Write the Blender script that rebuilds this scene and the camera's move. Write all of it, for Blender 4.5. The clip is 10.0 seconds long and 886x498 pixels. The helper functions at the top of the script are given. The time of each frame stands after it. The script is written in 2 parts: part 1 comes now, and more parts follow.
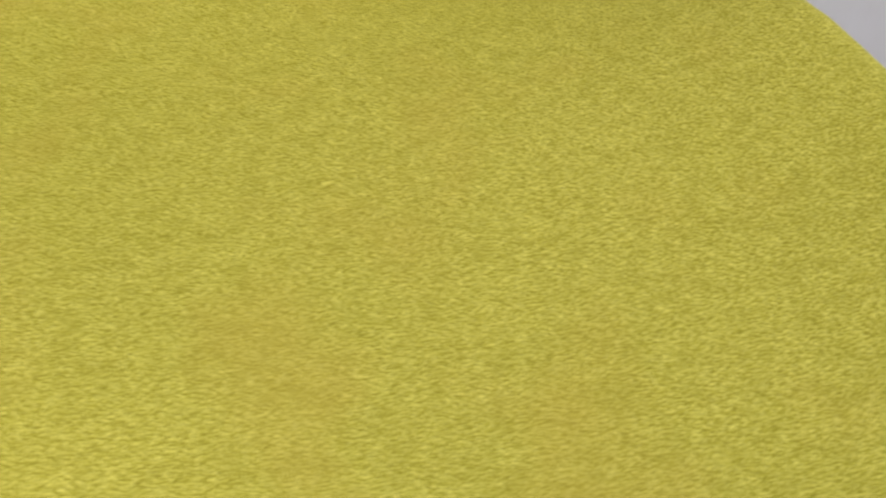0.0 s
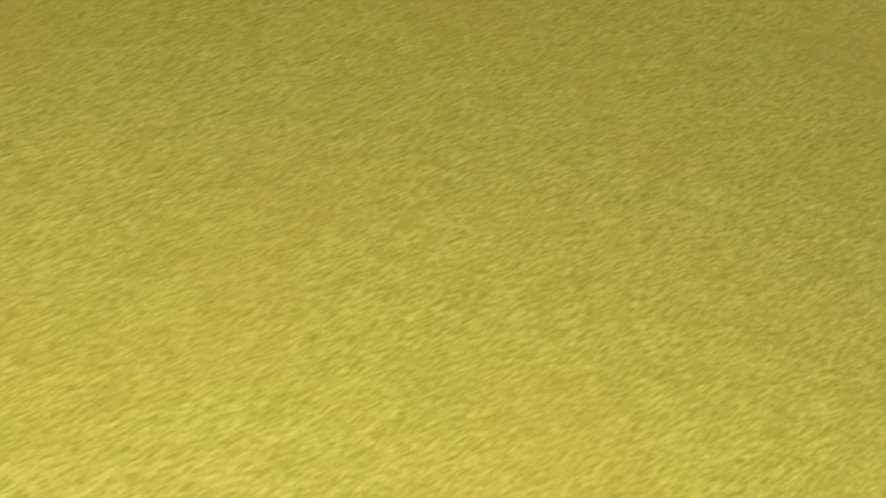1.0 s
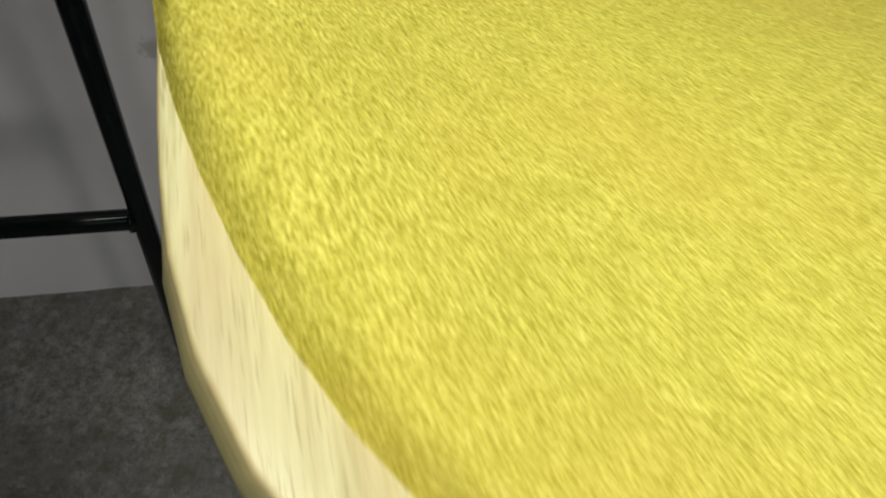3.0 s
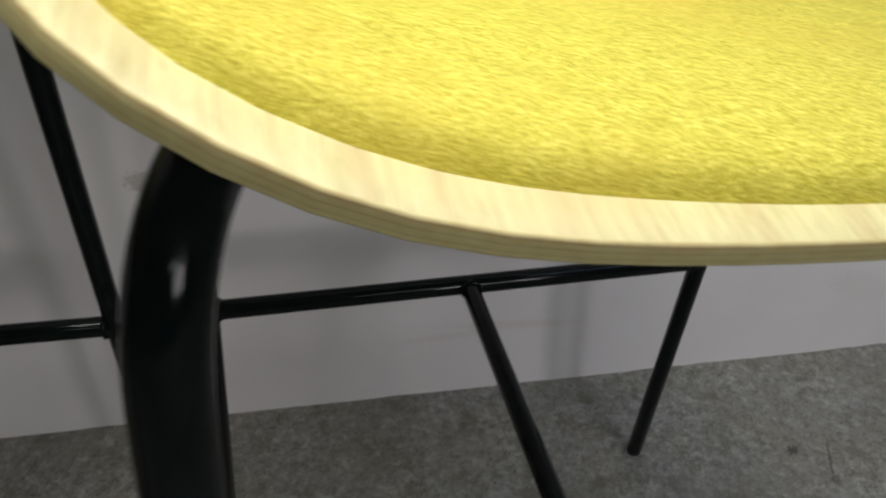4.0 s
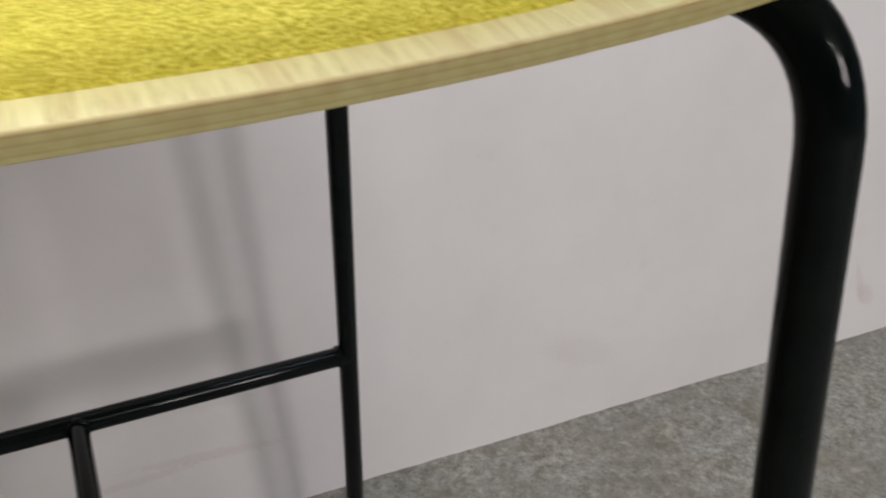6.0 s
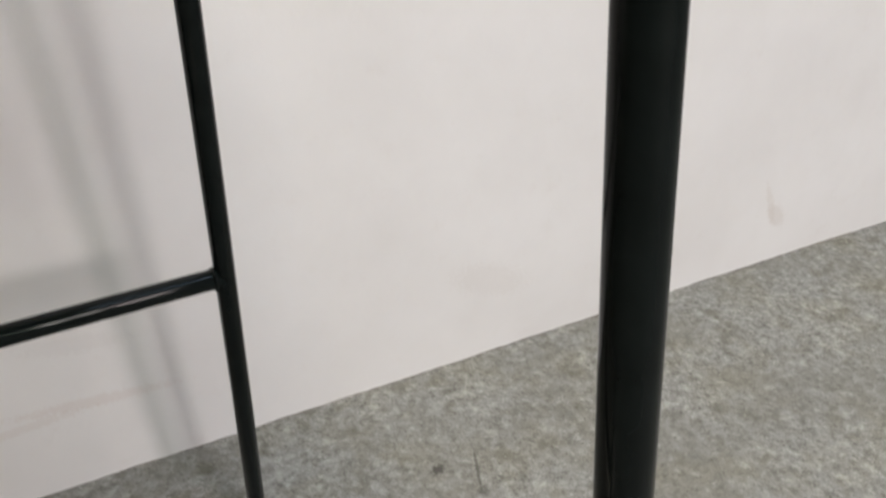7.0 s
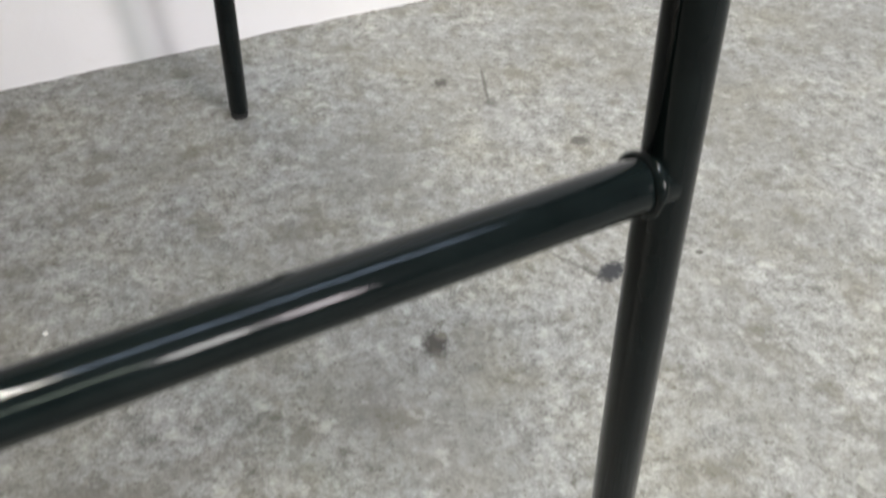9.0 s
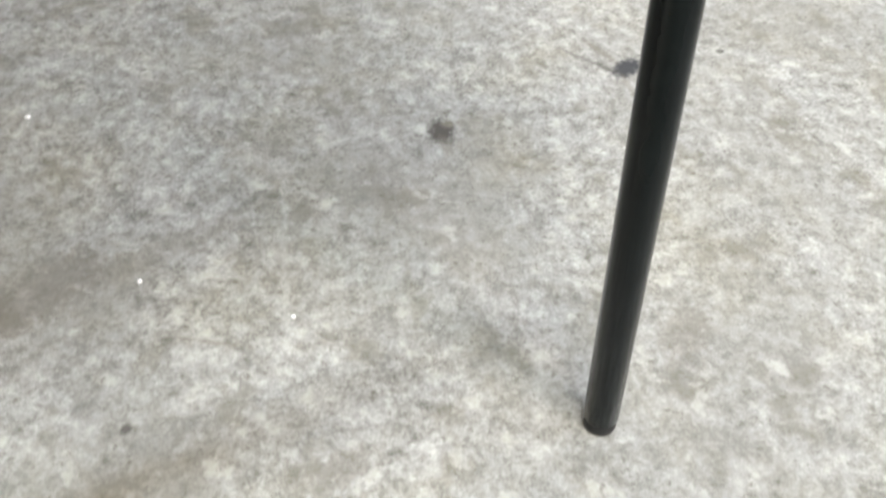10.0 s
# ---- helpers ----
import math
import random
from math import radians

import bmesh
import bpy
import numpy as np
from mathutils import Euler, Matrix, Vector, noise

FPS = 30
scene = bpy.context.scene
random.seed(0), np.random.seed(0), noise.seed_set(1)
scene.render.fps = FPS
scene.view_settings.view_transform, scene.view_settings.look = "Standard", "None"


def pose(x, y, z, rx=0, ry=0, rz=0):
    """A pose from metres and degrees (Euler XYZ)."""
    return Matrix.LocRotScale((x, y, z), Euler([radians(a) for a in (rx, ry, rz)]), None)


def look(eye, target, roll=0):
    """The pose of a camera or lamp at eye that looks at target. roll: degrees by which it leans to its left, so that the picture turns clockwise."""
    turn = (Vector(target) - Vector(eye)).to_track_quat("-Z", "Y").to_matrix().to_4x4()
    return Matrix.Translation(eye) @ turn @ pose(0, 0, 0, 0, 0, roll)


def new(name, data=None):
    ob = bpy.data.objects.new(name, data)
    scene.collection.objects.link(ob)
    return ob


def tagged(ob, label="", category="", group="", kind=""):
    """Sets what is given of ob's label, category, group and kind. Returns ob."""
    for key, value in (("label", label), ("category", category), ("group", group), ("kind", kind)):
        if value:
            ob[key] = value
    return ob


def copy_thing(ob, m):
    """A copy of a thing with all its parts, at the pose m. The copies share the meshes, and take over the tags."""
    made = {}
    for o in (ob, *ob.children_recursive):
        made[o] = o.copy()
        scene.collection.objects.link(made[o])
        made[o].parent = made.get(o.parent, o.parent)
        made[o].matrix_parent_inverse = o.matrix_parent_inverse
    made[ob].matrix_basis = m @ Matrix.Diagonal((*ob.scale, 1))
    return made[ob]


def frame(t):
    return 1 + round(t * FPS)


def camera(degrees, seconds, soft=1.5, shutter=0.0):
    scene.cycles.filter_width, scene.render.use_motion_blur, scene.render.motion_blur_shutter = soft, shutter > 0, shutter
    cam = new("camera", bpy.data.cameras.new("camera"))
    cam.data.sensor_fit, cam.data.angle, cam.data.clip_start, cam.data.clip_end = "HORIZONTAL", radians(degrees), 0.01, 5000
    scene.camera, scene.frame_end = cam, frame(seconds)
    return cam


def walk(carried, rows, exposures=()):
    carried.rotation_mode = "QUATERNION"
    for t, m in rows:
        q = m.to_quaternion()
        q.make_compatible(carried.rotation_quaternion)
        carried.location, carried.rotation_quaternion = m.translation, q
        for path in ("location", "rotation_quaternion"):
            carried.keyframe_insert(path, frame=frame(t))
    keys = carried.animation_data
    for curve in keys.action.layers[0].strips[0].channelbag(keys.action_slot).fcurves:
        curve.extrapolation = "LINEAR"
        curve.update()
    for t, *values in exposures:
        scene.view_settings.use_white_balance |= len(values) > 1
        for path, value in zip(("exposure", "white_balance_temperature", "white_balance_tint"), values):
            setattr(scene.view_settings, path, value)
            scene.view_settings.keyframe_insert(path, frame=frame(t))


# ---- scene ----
cam = camera(52.28, 10.0, soft=2.0, shutter=0.42)
PATH = [
    (0, (0.2020, -0.0790, 0.8250), (0.4694, 0.5796, 0.1216), 5.00),
    (0.3, (0.1660, -0.0790, 0.8190), (0.4536, 0.5856, 0.1294), 4.60),
    (0.7, (0.0901, -0.0839, 0.7967), (0.3773, 0.5577, 0.0856), 4.08),
    (1, (0.0547, -0.0879, 0.7933), (0.3222, 0.5351, 0.0582), 4.63),
    (1.5, (0.0138, -0.0979, 0.7907), (0.2314, 0.5095, 0.0266), 4.88),
    (2, (-0.0259, -0.1229, 0.7706), (0.2123, 0.4654, -0.0021), 14.04),
    (2.2, (-0.0305, -0.1261, 0.7617), (0.1768, 0.4574, -0.0235), 11.20),
    (3.3, (-0.0184, -0.2441, 0.7770), (0.1655, 0.4544, 0.0770), 6.24),
    (3.5, (-0.0140, -0.2601, 0.7653), (0.1683, 0.4710, 0.1052), 5.16),
    (4, (0.0038, -0.2898, 0.7437), (0.1873, 0.4869, 0.1743), 3.44),
    (4.5, (0.0686, -0.2969, 0.7272), (0.2601, 0.5274, 0.1944), 2.70),
    (5, (0.1218, -0.3055, 0.7217), (0.3631, 0.5260, 0.2213), 2.15),
    (5.5, (0.1731, -0.3020, 0.7116), (0.4649, 0.5275, 0.2355), 0.41),
    (5.7, (0.1841, -0.3045, 0.7090), (0.5017, 0.5200, 0.2407), -0.15),
    (6.8, (0.2412, -0.3049, 0.6671), (0.6375, 0.4745, 0.1817), -0.14),
    (7, (0.2433, -0.2991, 0.6425), (0.6497, 0.4665, 0.1438), -0.14),
    (7.5, (0.2445, -0.2913, 0.5756), (0.6543, 0.4359, 0.0249), 1.38),
    (8, (0.2431, -0.2948, 0.5206), (0.6320, 0.4029, -0.0810), 0.92),
    (8.5, (0.2323, -0.3099, 0.4721), (0.5987, 0.3688, -0.1644), 1.28),
    (9, (0.2253, -0.3215, 0.4353), (0.5796, 0.3288, -0.2366), 2.11),
    (9.5, (0.2148, -0.3406, 0.3846), (0.5612, 0.2862, -0.3133), 1.59),
    (10, (0.2044, -0.3539, 0.3518), (0.5380, 0.2424, -0.3783), 2.88),
]
EXPOSURES = [(0, -0.74, 6500, 16), (0.5, -0.95, 6500, 17), (1, -1.4, 6500, 16), (1.5, -1.52, 6500, 16), (2, -1.62, 6450, 12), (2.2, -1.6, 6430, 11), (3.5, -1.66, 6500, 10), (4.2, -1.12, 6500, 15), (5.5, -0.88, 6800, 18), (6.8, -0.14, 6850, 13), (7.5, 0.03, 6900, 13), (8, 0.15, 6800, 13), (8.5, 0.3, 6750, 12), (9, 0.57, 6550, 13), (9.5, 1.06, 6570, 14), (10, 1.06, 6570, 13)]
walk(cam, [(t, look(eye, target, roll)) for t, eye, target, roll in PATH], EXPOSURES)

# ---- light: rows of ceiling lamps in a showroom closed by added, unseen walls ----
world = bpy.data.worlds.new("world")
scene.world = world
world.use_nodes = True
world.node_tree.nodes["Background"].inputs["Color"].default_value = (0.9, 0.95, 1.0, 1)
world.node_tree.nodes["Background"].inputs["Strength"].default_value = 0.02

WALL_Y = 0.4465
ROOM = (-3.5, 4.5, -7.5, 2.9)   # x from, x to, y from, height


def area_lamp(name, x, y, z, sx, sy, watts, colour, target=None):
    data = bpy.data.lights.new(name, "AREA")
    data.shape, data.size, data.size_y, data.energy, data.color = "RECTANGLE", sx, sy, watts, colour
    ob = new(name, data)
    ob.matrix_world = look((x, y, z), target or (x, y, 0.0))
    return ob


# ---- materials ----
def material(name):
    m = bpy.data.materials.new(name)
    m.use_nodes = True
    nt = m.node_tree
    return m, nt, nt.nodes["Principled BSDF"]


def node(nt, kind, **values):
    n = nt.nodes.new(kind)
    for key, value in values.items():
        n.inputs[key.replace("_", " ")].default_value = value
    return n


def coords(nt, scale=(1, 1, 1), turn=(0, 0, 0), which="Object"):
    tc, mp = nt.nodes.new("ShaderNodeTexCoord"), nt.nodes.new("ShaderNodeMapping")
    mp.inputs["Scale"].default_value, mp.inputs["Rotation"].default_value = scale, turn
    nt.links.new(tc.outputs[which], mp.inputs["Vector"])
    return mp.outputs["Vector"]


def noise_node(nt, vec, scale, detail=4.0, rough=0.55):
    n = node(nt, "ShaderNodeTexNoise", Scale=scale, Detail=detail, Roughness=rough)
    nt.links.new(vec, n.inputs["Vector"])
    return n.outputs["Fac"]


def ramp(nt, fac, stops):
    n = nt.nodes.new("ShaderNodeValToRGB")
    els = n.color_ramp.elements
    while len(els) < len(stops):
        els.new(0.5)
    for e, (p, c) in zip(els, stops):
        e.position, e.color = p, (*c, 1)
    nt.links.new(fac, n.inputs["Fac"])
    return n.outputs["Color"]


def mix(nt, fac, a, b, how="MIX"):
    n = nt.nodes.new("ShaderNodeMix")
    n.data_type, n.blend_type = "RGBA", how
    for slot, v in (("Factor", fac), ("A", a), ("B", b)):
        sock = [i for i in n.inputs if i.name == slot and i.type == ("VALUE" if slot == "Factor" else "RGBA")][0]
        if isinstance(v, (int, float)):
            sock.default_value = v
        elif isinstance(v, tuple):
            sock.default_value = (*v, 1)
        else:
            nt.links.new(v, sock)
    return [o for o in n.outputs if o.type == "RGBA"][0]


def bump(nt, bsdf, height, strength, distance, under=None):
    n = node(nt, "ShaderNodeBump", Strength=strength, Distance=distance)
    nt.links.new(height, n.inputs["Height"])
    if under:
        nt.links.new(under, n.inputs["Normal"])
    nt.links.new(n.outputs["Normal"], bsdf.inputs["Normal"])
    return n.outputs["Normal"]


def fabric_material():
    m, nt, b = material("yellow_wool")
    v = coords(nt, (1, 0.8, 1), (0, 0, radians(-20)))
    v2 = coords(nt)
    tuft = noise_node(nt, v, 1500, 3, 0.62)
    fibre = noise_node(nt, coords(nt, (1, 0.8, 1), (0, 0, radians(50))), 2100, 2, 0.6)
    large = noise_node(nt, v2, 14, 3)
    c = ramp(nt, tuft, [(0.36, (0.29, 0.248, 0.017)), (0.49, (0.56, 0.495, 0.054)), (0.62, (0.82, 0.745, 0.17))])
    c = mix(nt, 0.5, c, ramp(nt, fibre, [(0.38, (0.19, 0.16, 0.011)), (0.49, (0.56, 0.495, 0.054)), (0.60, (0.90, 0.82, 0.20))]))
    c = mix(nt, ramp(nt, large, [(0.35, (0, 0, 0)), (0.65, (1, 1, 1))]), c, mix(nt, 0.10, c, (0.40, 0.41, 0.03)))
    cloud = noise_node(nt, v2, 190, 4, 0.6)
    c = mix(nt, ramp(nt, cloud, [(0.38, (0.24, 0.24, 0.24)), (0.56, (0, 0, 0))]), c, (0.34, 0.30, 0.025))
    warm = noise_node(nt, coords(nt, (1, 1, 1), (0, 0, 1.1)), 22, 3, 0.5)
    c = mix(nt, ramp(nt, warm, [(0.50, (0, 0, 0)), (0.68, (0.28, 0.28, 0.28))]), c, (0.60, 0.42, 0.07))
    nt.links.new(c, b.inputs["Base Color"])
    b.inputs["Roughness"].default_value = 0.7
    b.inputs["Specular IOR Level"].default_value = 0.5
    b.inputs["Specular Tint"].default_value = (1.0, 0.88, 0.22, 1)
    under = bump(nt, b, tuft, 0.2, 0.0002)
    bump(nt, b, fibre, 0.3, 0.0001, under)
    return m


def veneer_material():
    m, nt, b = material("oak_veneer")
    v = coords(nt, (1, 0.05, 1), which="UV")
    v2 = coords(nt, (1, 1, 1), which="UV")
    grain = noise_node(nt, v, 800, 4, 0.65)
    pore = noise_node(nt, v, 2300, 3, 0.5)
    tone = noise_node(nt, v2, 18, 2)
    band = noise_node(nt, coords(nt, (1, 0.04, 1), which="UV"), 110, 3, 0.6)
    c = ramp(nt, grain, [(0.32, (0.50, 0.435, 0.21)), (0.5, (0.66, 0.605, 0.33)), (0.68, (0.74, 0.69, 0.41))])
    c = mix(nt, ramp(nt, pore, [(0.57, (0, 0, 0)), (0.66, (0.7, 0.7, 0.7))]), c, (0.36, 0.29, 0.12))
    c = mix(nt, ramp(nt, tone, [(0.4, (0, 0, 0)), (0.7, (0.5, 0.5, 0.5))]), c, (0.66, 0.55, 0.31))
    c = mix(nt, 1.0, c, (0.97, 0.985, 0.92), "MULTIPLY")
    c = mix(nt, ramp(nt, band, [(0.50, (0, 0, 0)), (0.66, (0.6, 0.6, 0.6))]), c, (0.52, 0.40, 0.20))
    nt.links.new(c, b.inputs["Base Color"])
    b.inputs["Roughness"].default_value = 0.5
    bump(nt, b, grain, 0.25, 0.0004)
    return m


def ply_material():
    m, nt, b = material("ply_edge")
    v = coords(nt, (0.6, 1, 1), which="UV")
    sep = nt.nodes.new("ShaderNodeSeparateXYZ")
    nt.links.new(v, sep.inputs[0])
    wob = noise_node(nt, coords(nt, (25, 25, 25)), 1.0, 3)
    add = nt.nodes.new("ShaderNodeMath")
    add.operation = "MULTIPLY_ADD"
    nt.links.new(wob, add.inputs[0])
    add.inputs[1].default_value = 0.07
    nt.links.new(sep.outputs["Y"], add.inputs[2])
    c = ramp(nt, add.outputs[0], [(0.0, (0.60, 0.53, 0.25)), (0.13, (0.55, 0.46, 0.21)), (0.19, (0.36, 0.24, 0.10)), (0.27, (0.55, 0.49, 0.21)),
                                  (0.42, (0.53, 0.49, 0.21)), (0.49, (0.43, 0.35, 0.14)), (0.55, (0.56, 0.52, 0.23)), (0.74, (0.53, 0.50, 0.21)),
                                  (0.80, (0.45, 0.37, 0.15)), (0.86, (0.57, 0.53, 0.24))])
    c = mix(nt, 0.35, c, ramp(nt, noise_node(nt, coords(nt, (1, 1, 1)), 400, 2), [(0.3, (0.45, 0.31, 0.14)), (0.7, (0.63, 0.58, 0.29))]))
    nt.links.new(c, b.inputs["Base Color"])
    b.inputs["Roughness"].default_value = 0.5
    return m


def steel_material():
    m, nt, b = material("black_powder_coat")
    v = coords(nt)
    nt.links.new(ramp(nt, noise_node(nt, v, 60, 4), [(0.3, (0.003, 0.005, 0.005)), (0.7, (0.006, 0.009, 0.009))]), b.inputs["Base Color"])
    nt.links.new(ramp(nt, noise_node(nt, v, 25, 4), [(0.3, (0.07, 0.07, 0.07)), (0.7, (0.13, 0.13, 0.13))]), b.inputs["Roughness"])
    b.inputs["Specular IOR Level"].default_value = 0.14
    bump(nt, b, noise_node(nt, v, 900, 2), 0.05, 0.0003)
    return m


def rubber_material():
    m, nt, b = material("black_rubber")
    nt.links.new(ramp(nt, noise_node(nt, coords(nt), 200, 3), [(0.3, (0.008, 0.008, 0.008)), (0.7, (0.018, 0.018, 0.018))]), b.inputs["Base Color"])
    b.inputs["Roughness"].default_value = 0.6
    return m


# marks and painted shade on the floor: x, y, length, width, turn, strength, colour
DARK_MARK, BROWN_MARK_AND_SHADE, BLACK_MARK = (0.07, 0.065, 0.055), (0.16, 0.145, 0.115), (0.025, 0.027, 0.03)
FLOOR_MARKS_AND_SHADE = [
    (0.409, 0.021, 0.0115, 0.0082, 70, 1.0, DARK_MARK), (0.405, 0.008, 0.009, 0.004, 75, 0.45, BROWN_MARK_AND_SHADE),
    (0.551, 0.028, 0.014, 0.008, 20, 0.95, BLACK_MARK), (0.545, 0.052, 0.016, 0.003, 100, 0.6, BROWN_MARK_AND_SHADE),
    (0.540, 0.008, 0.014, 0.0025, 80, 0.45, BROWN_MARK_AND_SHADE), (0.621, 0.017, 0.0028, 0.0026, 0, 0.85, DARK_MARK),
    # 0.306 paints the seat's shadow edge; 0.267 on the next row, a shadow streak
    (0.188, -0.104, 0.0028, 0.003, 0, 0.85, DARK_MARK), (0.306, -0.010, 0.008, 0.006, 30, 0.5, BROWN_MARK_AND_SHADE),
    (0.267, -0.164, 0.012, 0.008, 15, 0.4, BROWN_MARK_AND_SHADE), (0.447, -0.169, 0.022, 0.012, 40, 0.45, BROWN_MARK_AND_SHADE),
    (0.554, 0.298, 0.008, 0.006, 30, 0.85, DARK_MARK), (0.619, 0.170, 0.009, 0.007, 10, 0.75, DARK_MARK),
    (0.250, 0.286, 0.013, 0.009, 0, 0.7, BROWN_MARK_AND_SHADE), (0.717, 0.243, 0.009, 0.008, 0, 0.6, BROWN_MARK_AND_SHADE),
    (0.590, 0.282, 0.028, 0.0018, 68, 0.6, DARK_MARK), (0.580, 0.252, 0.007, 0.005, 60, 0.55, DARK_MARK),
    (0.680, 0.205, 0.010, 0.006, 0, 0.4, BROWN_MARK_AND_SHADE), (0.237, -0.074, 0.020, 0.0012, 145, 0.5, BROWN_MARK_AND_SHADE),
    # broad brown blots that paint the soft edge of the seat's shadow
    (0.163, -0.008, 0.045, 0.018, 20, 0.5, BROWN_MARK_AND_SHADE), (0.235, -0.004, 0.05, 0.010, 8, 0.38, BROWN_MARK_AND_SHADE), (0.300, 0.045, 0.04, 0.016, 25, 0.22, BROWN_MARK_AND_SHADE),
    (0.532, 0.045, 0.030, 0.0022, 118, 0.5, DARK_MARK), (0.415, 0.026, 0.004, 0.004, 0, 0.8, BROWN_MARK_AND_SHADE),
    (0.363, 0.292, 0.02, 0.012, 0, 0.35, BROWN_MARK_AND_SHADE), (0.70, -0.06, 0.02, 0.012, 30, 0.35, BROWN_MARK_AND_SHADE),
]


def marks(nt, colour, table, plane):
    """Lays blots with ragged rims over a colour, for stains and painted shade."""
    tc = nt.nodes.new("ShaderNodeTexCoord")
    rag = node(nt, "ShaderNodeTexNoise", Scale=260.0, Detail=3.0)
    nt.links.new(tc.outputs["Object"], rag.inputs["Vector"])
    for x, y, long, wide, turn, strength, tint in table:
        mp = nt.nodes.new("ShaderNodeMapping")
        mp.vector_type = "TEXTURE"
        mp.inputs["Location"].default_value = (x, y, 0) if plane == "floor" else (x, 0, y)
        if plane == "floor":
            mp.inputs["Rotation"].default_value = (0, 0, radians(turn))
            mp.inputs["Scale"].default_value = (1.5 * long, 1.5 * wide, 1)
        else:
            mp.inputs["Rotation"].default_value = (0, radians(turn), 0)
            mp.inputs["Scale"].default_value = (1.5 * long, 1, 1.5 * wide)
        nt.links.new(tc.outputs["Object"], mp.inputs["Vector"])
        flat = nt.nodes.new("ShaderNodeVectorMath")
        flat.operation = "MULTIPLY"
        nt.links.new(mp.outputs[0], flat.inputs[0])
        flat.inputs[1].default_value = (1, 1, 0) if plane == "floor" else (1, 0, 1)
        size = nt.nodes.new("ShaderNodeVectorMath")
        size.operation = "LENGTH"
        nt.links.new(flat.outputs[0], size.inputs[0])
        add = nt.nodes.new("ShaderNodeMath")
        add.operation = "MULTIPLY_ADD"
        nt.links.new(rag.outputs["Fac"], add.inputs[0])
        add.inputs[1].default_value = 1.1
        nt.links.new(size.outputs["Value"], add.inputs[2])
        cut = nt.nodes.new("ShaderNodeMapRange")
        cut.inputs["From Min"].default_value, cut.inputs["From Max"].default_value = 1.0, 1.36
        cut.inputs["To Min"].default_value, cut.inputs["To Max"].default_value = strength, 0.0
        nt.links.new(add.outputs[0], cut.inputs["Value"])
        colour = mix(nt, cut.outputs[0], colour, tint)
    return colour


def floor_material():
    m, nt, b = material("grey_concrete")
    v = coords(nt)
    v2 = coords(nt, (1, 1, 1), (0, 0, 0.7))
    fine, mid, broad, large = noise_node(nt, v, 400, 4, 0.7), noise_node(nt, v2, 74, 5, 0.66), noise_node(nt, v, 34, 5, 0.62), noise_node(nt, v2, 7, 4)
    c = ramp(nt, mid, [(0.35, (0.09, 0.086, 0.075)), (0.45, (0.25, 0.245, 0.228)), (0.53, (0.41, 0.406, 0.39)), (0.63, (0.70, 0.695, 0.68))])
    c = mix(nt, 0.40, c, ramp(nt, broad, [(0.36, (0.15, 0.146, 0.125)), (0.5, (0.34, 0.336, 0.315)), (0.63, (0.54, 0.536, 0.525))]))
    c = mix(nt, 0.33, c, ramp(nt, fine, [(0.36, (0.09, 0.088, 0.082)), (0.5, (0.34, 0.337, 0.325)), (0.62, (0.66, 0.655, 0.64))]))
    grain = noise_node(nt, coords(nt, (1, 1, 1), (0, 0, 1.9)), 150, 4, 0.66)
    c = mix(nt, 0.2, c, ramp(nt, grain, [(0.36, (0.07, 0.068, 0.06)), (0.49, (0.35, 0.346, 0.33)), (0.61, (0.76, 0.755, 0.74))]))
    c = mix(nt, ramp(nt, large, [(0.44, (0, 0, 0)), (0.62, (0.55, 0.55, 0.55))]), c, (0.27, 0.26, 0.235))
    patch = noise_node(nt, coords(nt, (1, 1, 1), (0, 0, 2.1)), 26, 5, 0.62)
    c = mix(nt, ramp(nt, patch, [(0.55, (0, 0, 0)), (0.66, (0.6, 0.6, 0.6))]), c, (0.20, 0.187, 0.15))
    chalk = noise_node(nt, coords(nt, (1, 1, 1), (0, 0, 1.3)), 60, 4, 0.6)
    c = mix(nt, ramp(nt, chalk, [(0.58, (0, 0, 0)), (0.66, (0.42, 0.42, 0.42))]), c, (0.66, 0.65, 0.61))
    fleck = noise_node(nt, coords(nt, (1, 1, 1), (0, 0, 0.4)), 135, 4, 0.7)
    c = mix(nt, ramp(nt, fleck, [(0.58, (0, 0, 0)), (0.68, (0.62, 0.62, 0.62))]), c, (0.13, 0.122, 0.098))
    ochre = noise_node(nt, coords(nt, (1, 1, 1), (0, 0, 2.7)), 11, 4, 0.6)
    c = mix(nt, ramp(nt, ochre, [(0.45, (0, 0, 0)), (0.65, (1, 1, 1))]), c, mix(nt, 1.0, c, (1.0, 0.98, 0.92), "MULTIPLY"))
    c = mix(nt, 1.0, c, (0.77, 0.767, 0.735), "MULTIPLY")
    c = marks(nt, c, FLOOR_MARKS_AND_SHADE, "floor")
    nt.links.new(c, b.inputs["Base Color"])
    b.inputs["Roughness"].default_value = 0.7
    b.inputs["Specular IOR Level"].default_value = 0.3
    under = bump(nt, b, mid, 0.3, 0.0012)
    bump(nt, b, fine, 0.3, 0.0004, under)
    return m


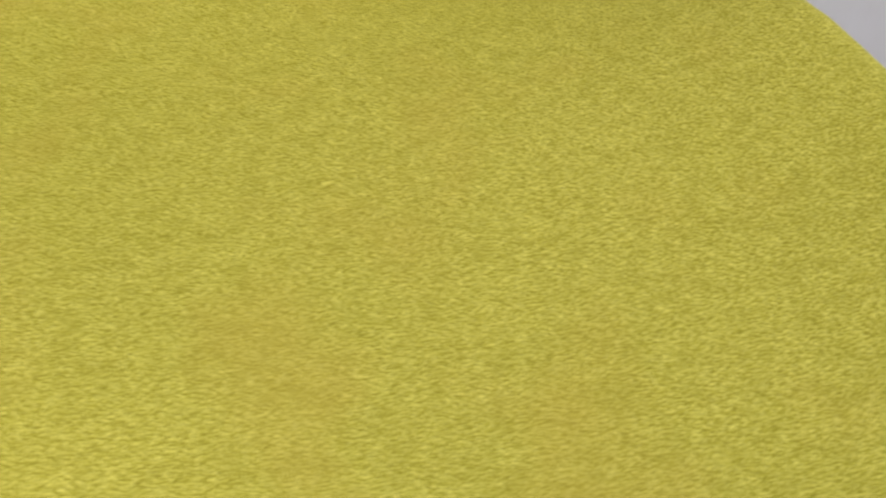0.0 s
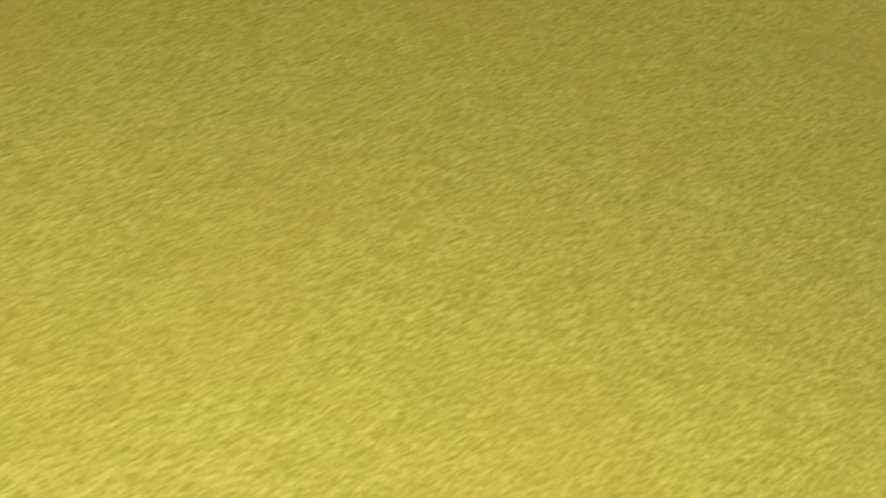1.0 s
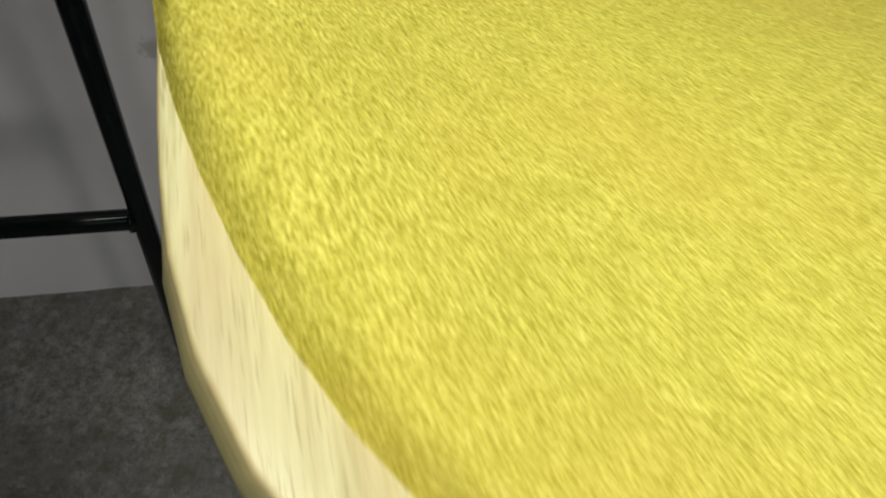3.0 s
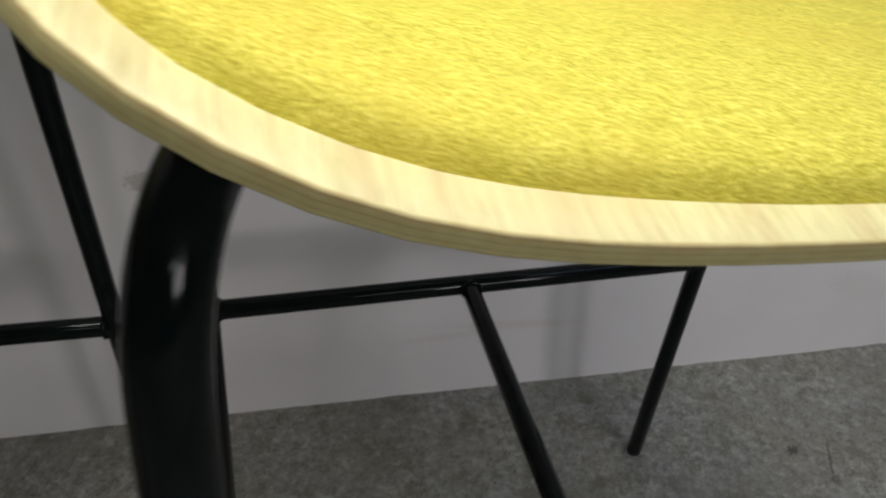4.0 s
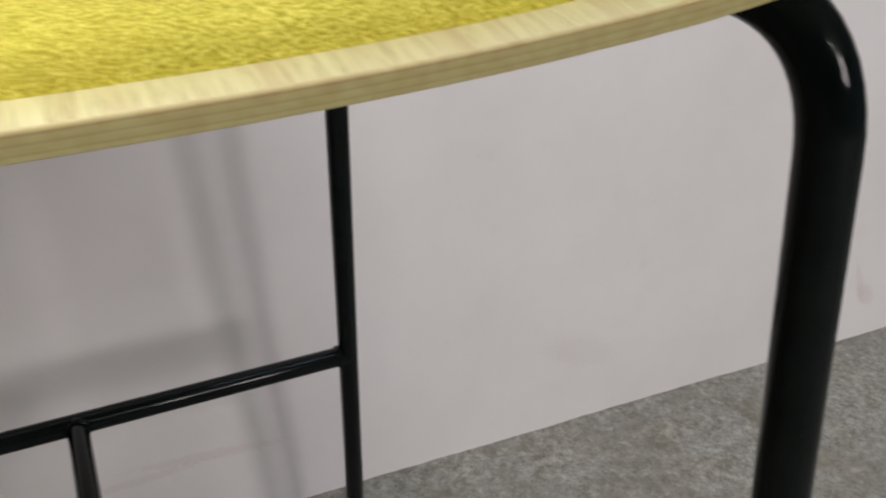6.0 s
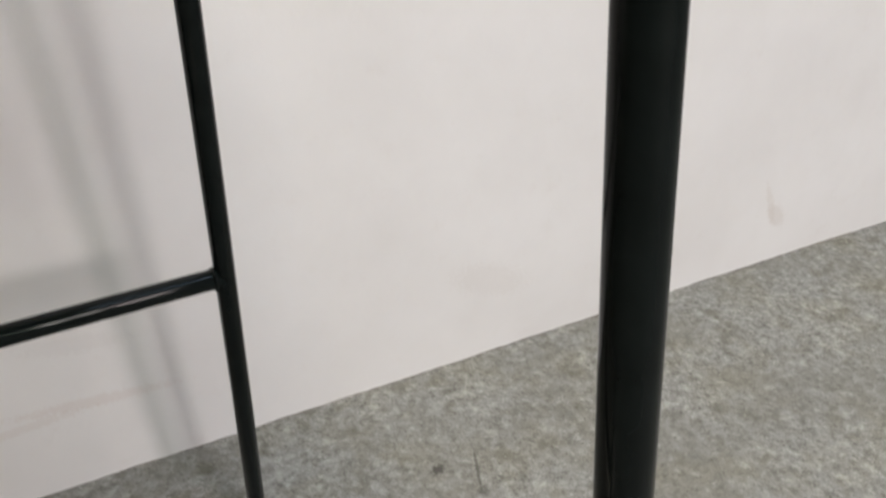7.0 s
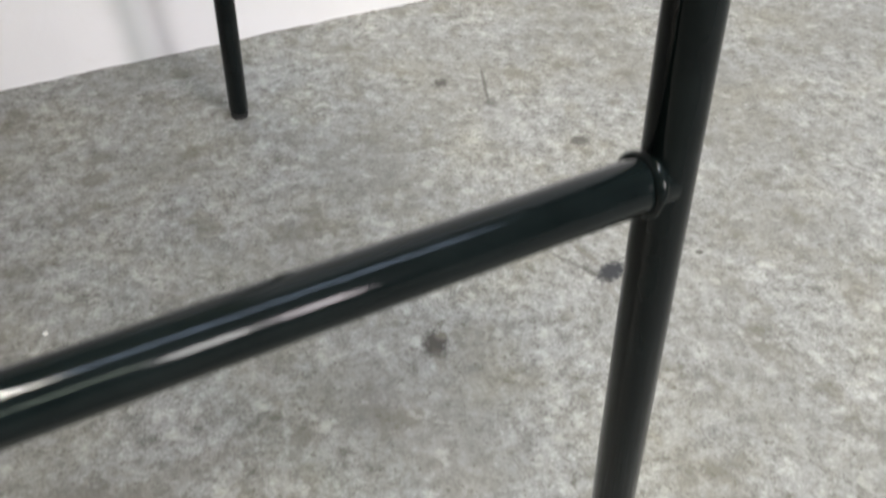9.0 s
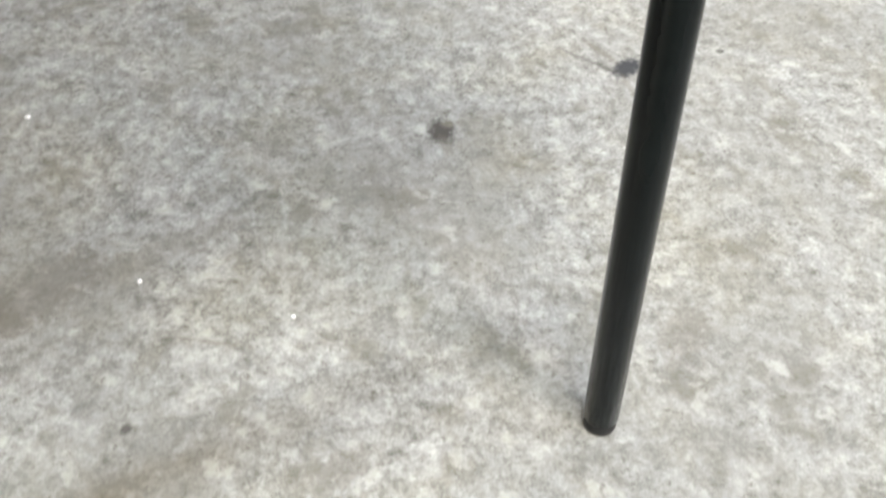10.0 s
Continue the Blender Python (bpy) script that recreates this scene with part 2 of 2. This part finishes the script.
def wall_material():
    m, nt, b = material("white_wall_paint")
    v = coords(nt)
    c = ramp(nt, noise_node(nt, v, 5, 5), [(0.35, (0.745, 0.735, 0.725)), (0.65, (0.80, 0.795, 0.79))])
    c = mix(nt, ramp(nt, noise_node(nt, v, 28, 6, 0.7), [(0.60, (0, 0, 0)), (0.78, (0.25, 0.25, 0.25))]), c, (0.66, 0.62, 0.58))
    c = marks(nt, c, [(1.149, 0.071, 0.022, 0.012, 50, 0.28, (0.56, 0.50, 0.45)), (1.135, 0.090, 0.035, 0.006, 70, 0.25, (0.60, 0.55, 0.5)),
                      (-0.101, 0.302, 0.02, 0.012, 20, 0.5, (0.30, 0.26, 0.2)), (0.70, 0.10, 0.05, 0.02, 20, 0.2, (0.62, 0.58, 0.54)),
                      # reddish and grey smears: the legs' colour-fringed shadows painted on the wall
                      (0.268, 0.093, 0.075, 0.006, 4, 0.3, (0.64, 0.56, 0.52)), (0.20, 0.085, 0.06, 0.005, -3, 0.25, (0.64, 0.57, 0.53)), (0.26, 0.160, 0.05, 0.010, 8, 0.18, (0.60, 0.57, 0.56))], "wall")
    nt.links.new(c, b.inputs["Base Color"])
    b.inputs["Roughness"].default_value = 0.6
    under = bump(nt, b, noise_node(nt, v, 40, 3), 0.15, 0.003)
    bump(nt, b, noise_node(nt, v, 260, 4), 0.12, 0.0006, under)
    return m


def paint_material(name, colour, rough=0.7):
    m, nt, b = material(name)
    v = coords(nt)
    d = tuple(c * 0.93 for c in colour)
    nt.links.new(ramp(nt, noise_node(nt, v, 5, 5), [(0.35, d), (0.65, colour)]), b.inputs["Base Color"])
    b.inputs["Roughness"].default_value = rough
    bump(nt, b, noise_node(nt, v, 160, 4), 0.12, 0.001)
    return m


FABRIC, VENEER, PLY, STEEL, RUBBER = fabric_material(), veneer_material(), ply_material(), steel_material(), rubber_material()
FLOOR, WALL, CEIL = floor_material(), wall_material(), paint_material("ceiling_paint", (0.30, 0.30, 0.30))
DARK = paint_material("unseen_wall_grey", (0.08, 0.08, 0.085))


# ---- mesh helpers ----
def mesh_of(name, bm, mats, smooth=True):
    me = bpy.data.meshes.new(name)
    bmesh.ops.recalc_face_normals(bm, faces=bm.faces[:])
    bm.to_mesh(me)
    bm.free()
    for mt in (mats if isinstance(mats, (list, tuple)) else [mats]):
        me.materials.append(mt)
    for p in me.polygons:
        p.use_smooth = smooth
    return me


def part(name, bm, mats, parent=None, label="", smooth=True):
    ob = new(name, mesh_of(name, bm, mats, smooth))
    ob.parent = parent
    return tagged(ob, label)


def box(bm, a, b):
    vs = [bm.verts.new((x, y, z)) for x in (a[0], b[0]) for y in (a[1], b[1]) for z in (a[2], b[2])]
    for q in ((0, 1, 3, 2), (4, 6, 7, 5), (0, 4, 5, 1), (2, 3, 7, 6), (0, 2, 6, 4), (1, 5, 7, 3)):
        bm.faces.new([vs[i] for i in q])


def tube(bm, pts, r, seg=28, cap=True):
    """A round tube along the points; its ends are slightly rounded."""
    pts = [Vector(p) for p in pts]
    radii = [r] * len(pts)
    if cap:
        a, b = (pts[1] - pts[0]).normalized(), (pts[-2] - pts[-1]).normalized()
        pts = [pts[0], pts[0] + a * r * 0.08, pts[0] + a * r * 0.2] + pts[1:-1] + [pts[-1] + b * r * 0.2, pts[-1] + b * r * 0.08, pts[-1]]
        radii = [r * 0.86, r * 0.96, r] + [r] * (len(radii) - 2) + [r, r * 0.96, r * 0.86]
    rings, side = [], None
    for i, p in enumerate(pts):
        d = (pts[min(i + 1, len(pts) - 1)] - pts[max(i - 1, 0)]).normalized()
        if side is None:
            side = d.cross(Vector((0.31, 0.95, 0.1))).normalized()
        side = (side - d * side.dot(d)).normalized()
        up = d.cross(side)
        rings.append([bm.verts.new(p + radii[i] * (math.cos(q) * side + math.sin(q) * up)) for q in (2 * math.pi * k / seg for k in range(seg))])
    for a, b in zip(rings, rings[1:]):
        for k in range(seg):
            bm.faces.new((a[k], a[(k + 1) % seg], b[(k + 1) % seg], b[k]))
    for ring in (rings[0], rings[-1]):
        bm.faces.new(ring)


def bend(a, corner, b, radius, n=14):
    """Points from a to b round a corner with the given distance of the bend's ends from it."""
    a, corner, b = Vector(a), Vector(corner), Vector(b)
    p, q = corner + (a - corner).normalized() * radius, corner + (b - corner).normalized() * radius
    arc = [(1 - t) ** 2 * p + 2 * t * (1 - t) * corner + t * t * q for t in (i / n for i in range(n + 1))]
    return [a] + arc + [b]


# ---- the room ----
def room():
    x0, x1, y0, h = ROOM
    bm = bmesh.new()
    box(bm, (x0, y0, -0.12), (x1, WALL_Y, 0.0))
    tagged(part("floor", bm, FLOOR, smooth=False), "mottled grey concrete floor with dark stains, specks and painted shadow marks", "floor", kind="structure")
    bm = bmesh.new()
    box(bm, (x0, WALL_Y, -0.12), (x1, WALL_Y + 0.12, h))
    tagged(part("wall_north", bm, WALL, smooth=False), "white painted plaster wall behind the stools", "wall", kind="structure")
    # unseen walls and ceiling, added and kept dark so the steel reflects little
    for name, a, b in (("wall_south", (x0, y0 - 0.12, -0.12), (x1, y0, h)), ("wall_west", (x0 - 0.12, y0 - 0.12, -0.12), (x0, WALL_Y + 0.12, h)),
                       ("wall_east", (x1, y0 - 0.12, -0.12), (x1 + 0.12, WALL_Y + 0.12, h))):
        bm = bmesh.new()
        box(bm, a, b)
        tagged(part(name, bm, DARK, smooth=False), "unseen dark grey wall, added to close the room and darken reflections", "wall", kind="structure")
    bm = bmesh.new()
    box(bm, (x0 - 0.12, y0 - 0.12, h), (x1 + 0.12, WALL_Y + 0.12, h + 0.12))
    tagged(part("ceiling", bm, CEIL, smooth=False), "unseen plain grey ceiling, added to close the room", "ceiling", kind="structure")

    bm = bmesh.new()
    ring = [(0.002, -0.01), (-0.0010, -0.01), (-0.0010, 0.098), (-0.0006, 0.118), (0.0002, 0.150), (0.002, 0.151)]
    ends = [[bm.verts.new((x, WALL_Y + y, z)) for y, z in ring] for x in (x0, x1)]
    for k in range(6):
        bm.faces.new((ends[0][k], ends[0][(k + 1) % 6], ends[1][(k + 1) % 6], ends[1][k]))
    bm.faces.new(ends[0])
    bm.faces.new(ends[1])
    tagged(part("baseboard", bm, WALL, smooth=False), "low white painted plaster band along the foot of the wall", "baseboard", kind="structure")
    bm, rnd, rows = bmesh.new(), random.Random(5), []
    wide, tall = 0.001, 0.002
    for i in range(700):
        wide = min(0.0016, max(0.0006, wide + rnd.uniform(-0.0003, 0.0003)))
        tall = min(0.0055, max(0.0008, tall + rnd.uniform(-0.0011, 0.0011)))
        x = -1.6 + 0.006 * i
        rows.append([bm.verts.new(q) for q in ((x, WALL_Y + 0.004, -0.003), (x, WALL_Y - 0.0010 - wide, -0.003), (x, WALL_Y - 0.0010 - wide * 0.8, 0.0006), (x, WALL_Y - 0.0010 - wide * 0.35, tall * 0.4), (x, WALL_Y + 0.004, tall))])
    for a, b in zip(rows, rows[1:]):
        for k in range(5):
            bm.faces.new((a[k], a[(k + 1) % 5], b[(k + 1) % 5], b[k]))
    bm.faces.new(rows[0])
    bm.faces.new(rows[-1])
    tagged(part("trim", bm, FLOOR), "ragged grey concrete edge along the foot of the wall", "trim", kind="structure")


room()
area_lamp("front_lamp", 1.45, -4.6, 2.3, 0.65, 1.2, 78, (0.985, 0.985, 0.965), (0.5, 0.2, 0.3))
area_lamp("front_lamp", 2.35, -4.6, 2.3, 0.65, 1.2, 84, (1.0, 0.925, 0.955), (0.6, 0.2, 0.3))
area_lamp("panel_lamp", 0.5, -3.9, 2.85, 0.9, 0.35, 22, (0.82, 1.0, 0.80))
area_lamp("downlight", 0.05, -0.65, 2.85, 0.42, 0.36, 30, (1.0, 0.985, 0.89))
area_lamp("strip_lamp", 1.2, -0.62, 2.85, 2.2, 0.14, 26, (0.58, 0.76, 1.0))
# added spot with no real fixture, brightens the front of the seat
beam = bpy.data.lights.new("seat_fill_spot", "SPOT")
beam.energy, beam.spot_size, beam.spot_blend, beam.shadow_soft_size, beam.color = 600, radians(10), 1.0, 0.11, (1.0, 0.985, 0.93)
new("seat_fill_spot", beam).matrix_world = look((0.02, -0.22, 2.8), (0.025, -0.145, 0.67))

# ---- the stool ----
SEAT_Z = 0.6698      # top of the shell at the middle of its front edge
SHELL_T = 0.0047
HALF_W = 0.208
LIP_RUN, LIP_RISE = 0.045, 0.0045
FRONT_V = -0.2565
SEAT_LEN = 0.365     # run of the seat before the bend
BEND_R = 0.075
BACK_LEN = 0.17
BACK_LEAN = radians(14)
SWEEP = math.pi / 2 - BACK_LEAN
TOTAL = SEAT_LEN + BEND_R * SWEEP + BACK_LEN


def profile(s):
    """The centre line of the shell from the front edge, s metres along it: back and up."""
    if s < SEAT_LEN:
        q = min(1.0, max(0.0, s / SEAT_LEN))
        return FRONT_V + s, SEAT_Z - 0.010 * math.sin(math.pi * q) ** 2
    s -= SEAT_LEN
    v0 = FRONT_V + SEAT_LEN
    arc = BEND_R * SWEEP
    if s < arc:
        q = s / BEND_R
        return v0 + BEND_R * math.sin(q), SEAT_Z + BEND_R * (1 - math.cos(q))
    s -= arc
    return v0 + BEND_R * math.sin(SWEEP) + s * math.sin(BACK_LEAN), SEAT_Z + BEND_R * (1 - math.cos(SWEEP)) + s * math.cos(BACK_LEAN)


def shell_point(u, s):
    v, z = profile(s)
    w = u / 0.2
    back = min(1.0, max(0.0, (s - SEAT_LEN * 0.75) / 0.16))
    back = back * back * (3 - 2 * back)
    z += (1 - back) * (0.0155 * w ** 2 + 0.0205 * w ** 4)
    corner = math.exp(-((abs(w) - 0.80) / 0.21) ** 2) * max(0.0, 1 - s / 0.2)
    z += lip(u, s) - 0.0034 * corner
    v -= 0.030 * back * w * w
    return Vector((u, v, z))


def lip(u, s):
    """The rise from the turned-down front rim towards the seat."""
    a = abs(u)
    slope = min(9.0, max(-0.5, (front_edge(a) - front_edge(a - 0.002)) / 0.002))
    d = (s - front_edge(u)) / math.sqrt(1 + slope * slope) / LIP_RUN
    k = min(1.0, max(0.0, (s - 0.10) / 0.09))
    rise = 2 * d if d < 0 else 1 - (1 - min(1.0, d)) ** 2
    return LIP_RISE * rise * (1 - k * k * (3 - 2 * k))


def front_edge(u):
    """How far behind the foremost line the rim runs, u from the middle."""
    k = min(1.0, abs(u) / HALF_W)
    return 0.0035 - 0.4974 * u * u + 0.1123 * (1 - (1 - k ** 3.637) ** (1 / 3.637))


def outline(n=168):
    """The shell's rim in its own sheet: across and along, evenly spaced, anticlockwise from the middle of the front."""
    half = []
    for i in range(120):
        u = HALF_W * math.sin(i / 119 * math.pi / 2)
        half.append((u, front_edge(u)))
    s0, top = half[-1][1], TOTAL
    for i in range(1, 60):
        s = s0 + (top - 0.09 - s0) * i / 59
        waist = math.exp(-((s - SEAT_LEN - 0.04) / 0.08) ** 2)
        half.append((HALF_W * (1 - 0.05 * waist), s))
    for i in range(1, 60):
        q = i / 59 * math.pi / 2
        half.append((HALF_W * math.cos(q) ** (2 / 3.4), top - 0.09 + 0.09 * math.sin(q) ** (2 / 3.4)))
    length = [0.0]
    for p, q in zip(half, half[1:]):
        length.append(length[-1] + math.hypot(q[0] - p[0], q[1] - p[1]))
    right = []
    for i in range(n // 2 + 1):
        d = length[-1] * i / (n // 2)
        k = next((j for j in range(1, len(length)) if length[j] >= d - 1e-9), len(length) - 1)
        t = (d - length[k - 1]) / max(1e-9, length[k] - length[k - 1])
        right.append((half[k - 1][0] + t * (half[k][0] - half[k - 1][0]), half[k - 1][1] + t * (half[k][1] - half[k - 1][1])))
    return right + [(-x, y) for x, y in right[-2:0:-1]]


def inset(rim, dist):
    """The rim moved inwards by dist(point)."""
    out, n = [], len(rim)
    for i, (x, y) in enumerate(rim):
        (ax, ay), (bx, by) = rim[i - 1], rim[(i + 1) % n]
        d = Vector((bx - ax, by - ay)).normalized()
        k = dist(x, y)
        out.append((x - d.y * k, y + d.x * k))
    return out


def normal_at(u, s):
    a, b = shell_point(u + 0.001, s) - shell_point(u - 0.001, s), shell_point(u, s + 0.001) - shell_point(u, s - 0.001)
    return a.cross(b).normalized()


def sheet(bm, rings, uvl, mat=0):
    """Joins rings of (vertex, u, s) with faces and closes the last one."""
    n = len(rings[0])
    for a, b in zip(rings, rings[1:]):
        for k in range(n):
            quad = [a[k], a[(k + 1) % n], b[(k + 1) % n], b[k]]
            f = bm.faces.new([q[0] for q in quad])
            f.material_index = mat
            for loop, q in zip(f.loops, quad):
                loop[uvl].uv = (q[1], q[2])
    mid = rings[-1]
    cu, cs = sum(q[1] for q in mid) / n, sum(q[2] for q in mid) / n
    return cu, cs


def shrink(rim, k, centre=(0.0, 0.27)):
    return [(centre[0] + (x - centre[0]) * k, centre[1] + (y - centre[1]) * k) for x, y in rim]


def seat_shell():
    bm = bmesh.new()
    uvl = bm.loops.layers.uv.new("UVMap")
    rim = outline()
    n = len(rim)
    scales = [1.0, 0.985, 0.96, 0.9, 0.8, 0.68, 0.55, 0.42, 0.3, 0.18, 0.08]

    def surface(offset, first):
        rings = []
        for k in scales:
            ring = []
            for i, (u, s) in enumerate(shrink(rim, k)):
                p = shell_point(u, s) + normal_at(u, s) * offset
                ring.append((bm.verts.new(p), u, s))
            rings.append(ring)
        sheet(bm, rings, uvl)
        f = bm.faces.new([q[0] for q in rings[-1]])
        for loop, q in zip(f.loops, rings[-1]):
            loop[uvl].uv = (q[1], q[2])
        return rings[0]

    top, low = surface(0.0, True), surface(-SHELL_T, False)
    # the cut edge, with softened arrises
    steps = [(0.0, 0.0), (0.0003, 0.06), (0.0004, 0.18), (0.0003, 0.5), (0.0001, 0.84), (0.0, 0.95), (-0.0004, 1.0)]
    loops = [[q[0] for q in top]]
    out = inset(rim, lambda x, y: -1.0)
    for push, depth in steps[1:-1]:
        ring = []
        for i, (u, s) in enumerate(rim):
            du, ds = out[i][0] - u, out[i][1] - s
            uu, ss = u + du * push, s + ds * push
            ring.append(bm.verts.new(shell_point(uu, ss) - normal_at(u, s) * SHELL_T * depth))
        loops.append(ring)
    loops.append([q[0] for q in low])
    run = 0.0
    for k in range(n):
        step = (Vector(rim[k]) - Vector(rim[(k + 1) % n])).length
        for j in range(len(loops) - 1):
            a, b = loops[j], loops[j + 1]
            f = bm.faces.new((a[k], a[(k + 1) % n], b[(k + 1) % n], b[k]))
            f.material_index = 1
            for loop, uv in zip(f.loops, ((run, steps[j][1]), (run + step, steps[j][1]), (run + step, steps[j + 1][1]), (run, steps[j + 1][1]))):
                loop[uvl].uv = uv
        run += step
    return bm


def margin(x, y):
    """Bare veneer left round the pad: widest at the front corners, hardly any at the sides and back."""
    k = min(1.0, max(0.0, (0.105 - y) / 0.085))
    corner = min(1.0, max(0.0, (abs(x) - 0.09) / 0.08))
    return -0.0006 + (0.0082 + 0.0030 * corner) * k * k * (3 - 2 * k)


def seat_pad():
    bm = bmesh.new()
    uvl = bm.loops.layers.uv.new("UVMap")
    rim = inset(outline(), margin)
    rings = []
    for dist, lift in ((-0.0004, -0.0003), (-0.0001, 0.0009), (0.0004, 0.0024), (0.0014, 0.0041), (0.003, 0.0053), (0.0055, 0.0062), (0.009, 0.0068), (0.015, 0.0072)):
        ring = []
        for u, s in inset(rim, lambda x, y: dist):
            ring.append((bm.verts.new(shell_point(u, s) + normal_at(u, s) * (lift + 0.0003)), u, s))
        rings.append(ring)
    inner = inset(rim, lambda x, y: 0.015)
    for k in (0.97, 0.92, 0.84, 0.74, 0.62, 0.5, 0.38, 0.26, 0.15, 0.07):
        ring = []
        for u, s in shrink(inner, k):
            ring.append((bm.verts.new(shell_point(u, s) + normal_at(u, s) * (0.0076 + 0.002 * (1 - k))), u, s))
        rings.append(ring)
    sheet(bm, rings, uvl)
    f = bm.faces.new([q[0] for q in rings[-1]])
    for loop, q in zip(f.loops, rings[-1]):
        loop[uvl].uv = (q[1], q[2])
    return bm


# feet and tops of the straight legs: half the width, back
TUBE_R = 0.00795
FEET = {"rear": (0.2163, 0.2598), "front": (0.2056, -0.2582)}
TOPS = {"rear": (0.1982, 0.1752), "front": (0.1898, -0.2239)}   # at 0.6 m
REAR_BAR_Z, FRONT_BAR_Z = 0.29, 0.287
FRAME_Z = 0.667
LEG_BEND = 0.042


def leg_at(which, side, z):
    (fu, fv), (tu, tv) = FEET[which], TOPS[which]
    k = z / 0.6
    return Vector((side * (fu + (tu - fu) * k), fv + (tv - fv) * k, z))


def weld(bm, at, axis, r):
    """A lumpy bead of weld round a tube of radius r that runs along axis."""
    axis = axis.normalized()
    side = axis.cross(Vector((0, 0, 1))).normalized()
    up = side.cross(axis)
    n, m, rings = 36, 8, []
    for i in range(n):
        q = 2 * math.pi * i / n
        out = math.cos(q) * side + math.sin(q) * up
        fat = 0.0021 + 0.0004 * math.sin(3 * q + 1) + 0.0002 * math.sin(5 * q)
        c = at + out * (r - 0.0003) + axis * 0.0012 * abs(math.cos(q))
        rings.append([bm.verts.new(c + fat * (math.cos(p) * out + math.sin(p) * axis)) for p in (2 * math.pi * k / m for k in range(m))])
    for i in range(n):
        a, b = rings[i], rings[(i + 1) % n]
        for k in range(m):
            bm.faces.new((a[k], a[(k + 1) % m], b[(k + 1) % m], b[k]))


def bar_stool(label):
    stool = tagged(new("bar_stool"), label, "stool", "stools along the wall")
    part("seat_shell", seat_shell(), [VENEER, PLY], stool, "thin moulded oak plywood shell with layered edge")
    part("seat_pad", seat_pad(), FABRIC, stool, "yellow wool felt upholstery")
    for side in (-1, 1):
        for which in ("front", "rear"):
            top = leg_at(which, side, FRAME_Z)
            bm = bmesh.new()
            tube(bm, bend(leg_at(which, side, 0.006), top, (side * 0.125, top.y * 0.35, 0.653), LEG_BEND), TUBE_R)
            leg = part("leg", bm, STEEL, stool)
            bm = bmesh.new()
            tube(bm, [leg_at(which, side, 0.0), leg_at(which, side, 0.003), leg_at(which, side, 0.0075)], TUBE_R * 0.93, 20)
            part("rubber_foot", bm, RUBBER, leg, "black rubber foot cap")
    bm = bmesh.new()
    box(bm, (-0.125, -0.095, 0.643), (0.125, 0.085, 0.6552))
    bmesh.ops.bevel(bm, geom=bm.edges[:], offset=0.003, segments=2, affect="EDGES")
    part("mounting_plate", bm, STEEL, stool, smooth=False)
    rails = []
    for name, which, z in (("rear_rail", "rear", REAR_BAR_Z), ("foot_rest", "front", FRONT_BAR_Z)):
        bm = bmesh.new()
        a, b = leg_at(which, -1, z), leg_at(which, 1, z)
        tube(bm, [a, a.lerp(b, 0.5), b], TUBE_R)
        rail = part(name, bm, STEEL, stool)
        for p, q in ((a, b), (b, a)):
            bm = bmesh.new()
            d = (q - p).normalized()
            weld(bm, p + d * TUBE_R * 0.9, d, TUBE_R)
            part("weld_bead", bm, STEEL, rail)
        rails.append(rail)
    bm = bmesh.new()
    a, b = leg_at("rear", 0, REAR_BAR_Z), leg_at("front", 0, FRONT_BAR_Z)
    tube(bm, [a, a.lerp(b, 0.5), b], TUBE_R * 0.96)
    rail = part("middle_rail", bm, STEEL, stool)
    for p, q in ((a, b), (b, a)):
        bm = bmesh.new()
        d = (q - p).normalized()
        weld(bm, p + d * TUBE_R * 0.9, d, TUBE_R * 0.96)
        part("weld_bead", bm, STEEL, rail)
    return stool


stool = bar_stool("counter stool with yellow felt pad, oak shell, black steel legs")
stool.matrix_basis = pose(0.1672, 0.0585, 0, 0, 0, 1.6)
other = copy_thing(stool, pose(-0.322, 0.045, 0, 0, 0, 0))
tagged(other, "counter stool with black steel legs standing beside the yellow one")


def crumb(x, y, size, seed, label):
    bm = bmesh.new()
    bmesh.ops.create_icosphere(bm, subdivisions=2, radius=size)
    rnd = random.Random(seed)
    for v in bm.verts:
        v.co *= 0.75 + 0.5 * rnd.random()
        v.co.z = max(v.co.z * 0.6, -size * 0.3)
    low = min(v.co.z for v in bm.verts)
    for v in bm.verts:
        v.co.z -= low
    ob = part("crumb", bm, CRUMB, None, label)
    ob.location = (x, y, 0.0)
    return tagged(ob, "", "crumb", "crumbs on the floor")


CRUMB = paint_material("white_chip", (0.85, 0.84, 0.80))
for i, (x, y, size) in enumerate(((0.188, 0.137, 0.0016), (0.215, -0.021, 0.0014), (0.277, -0.076, 0.0012))):
    crumb(x, y, size, i, "tiny white paint chip lying on the concrete floor")
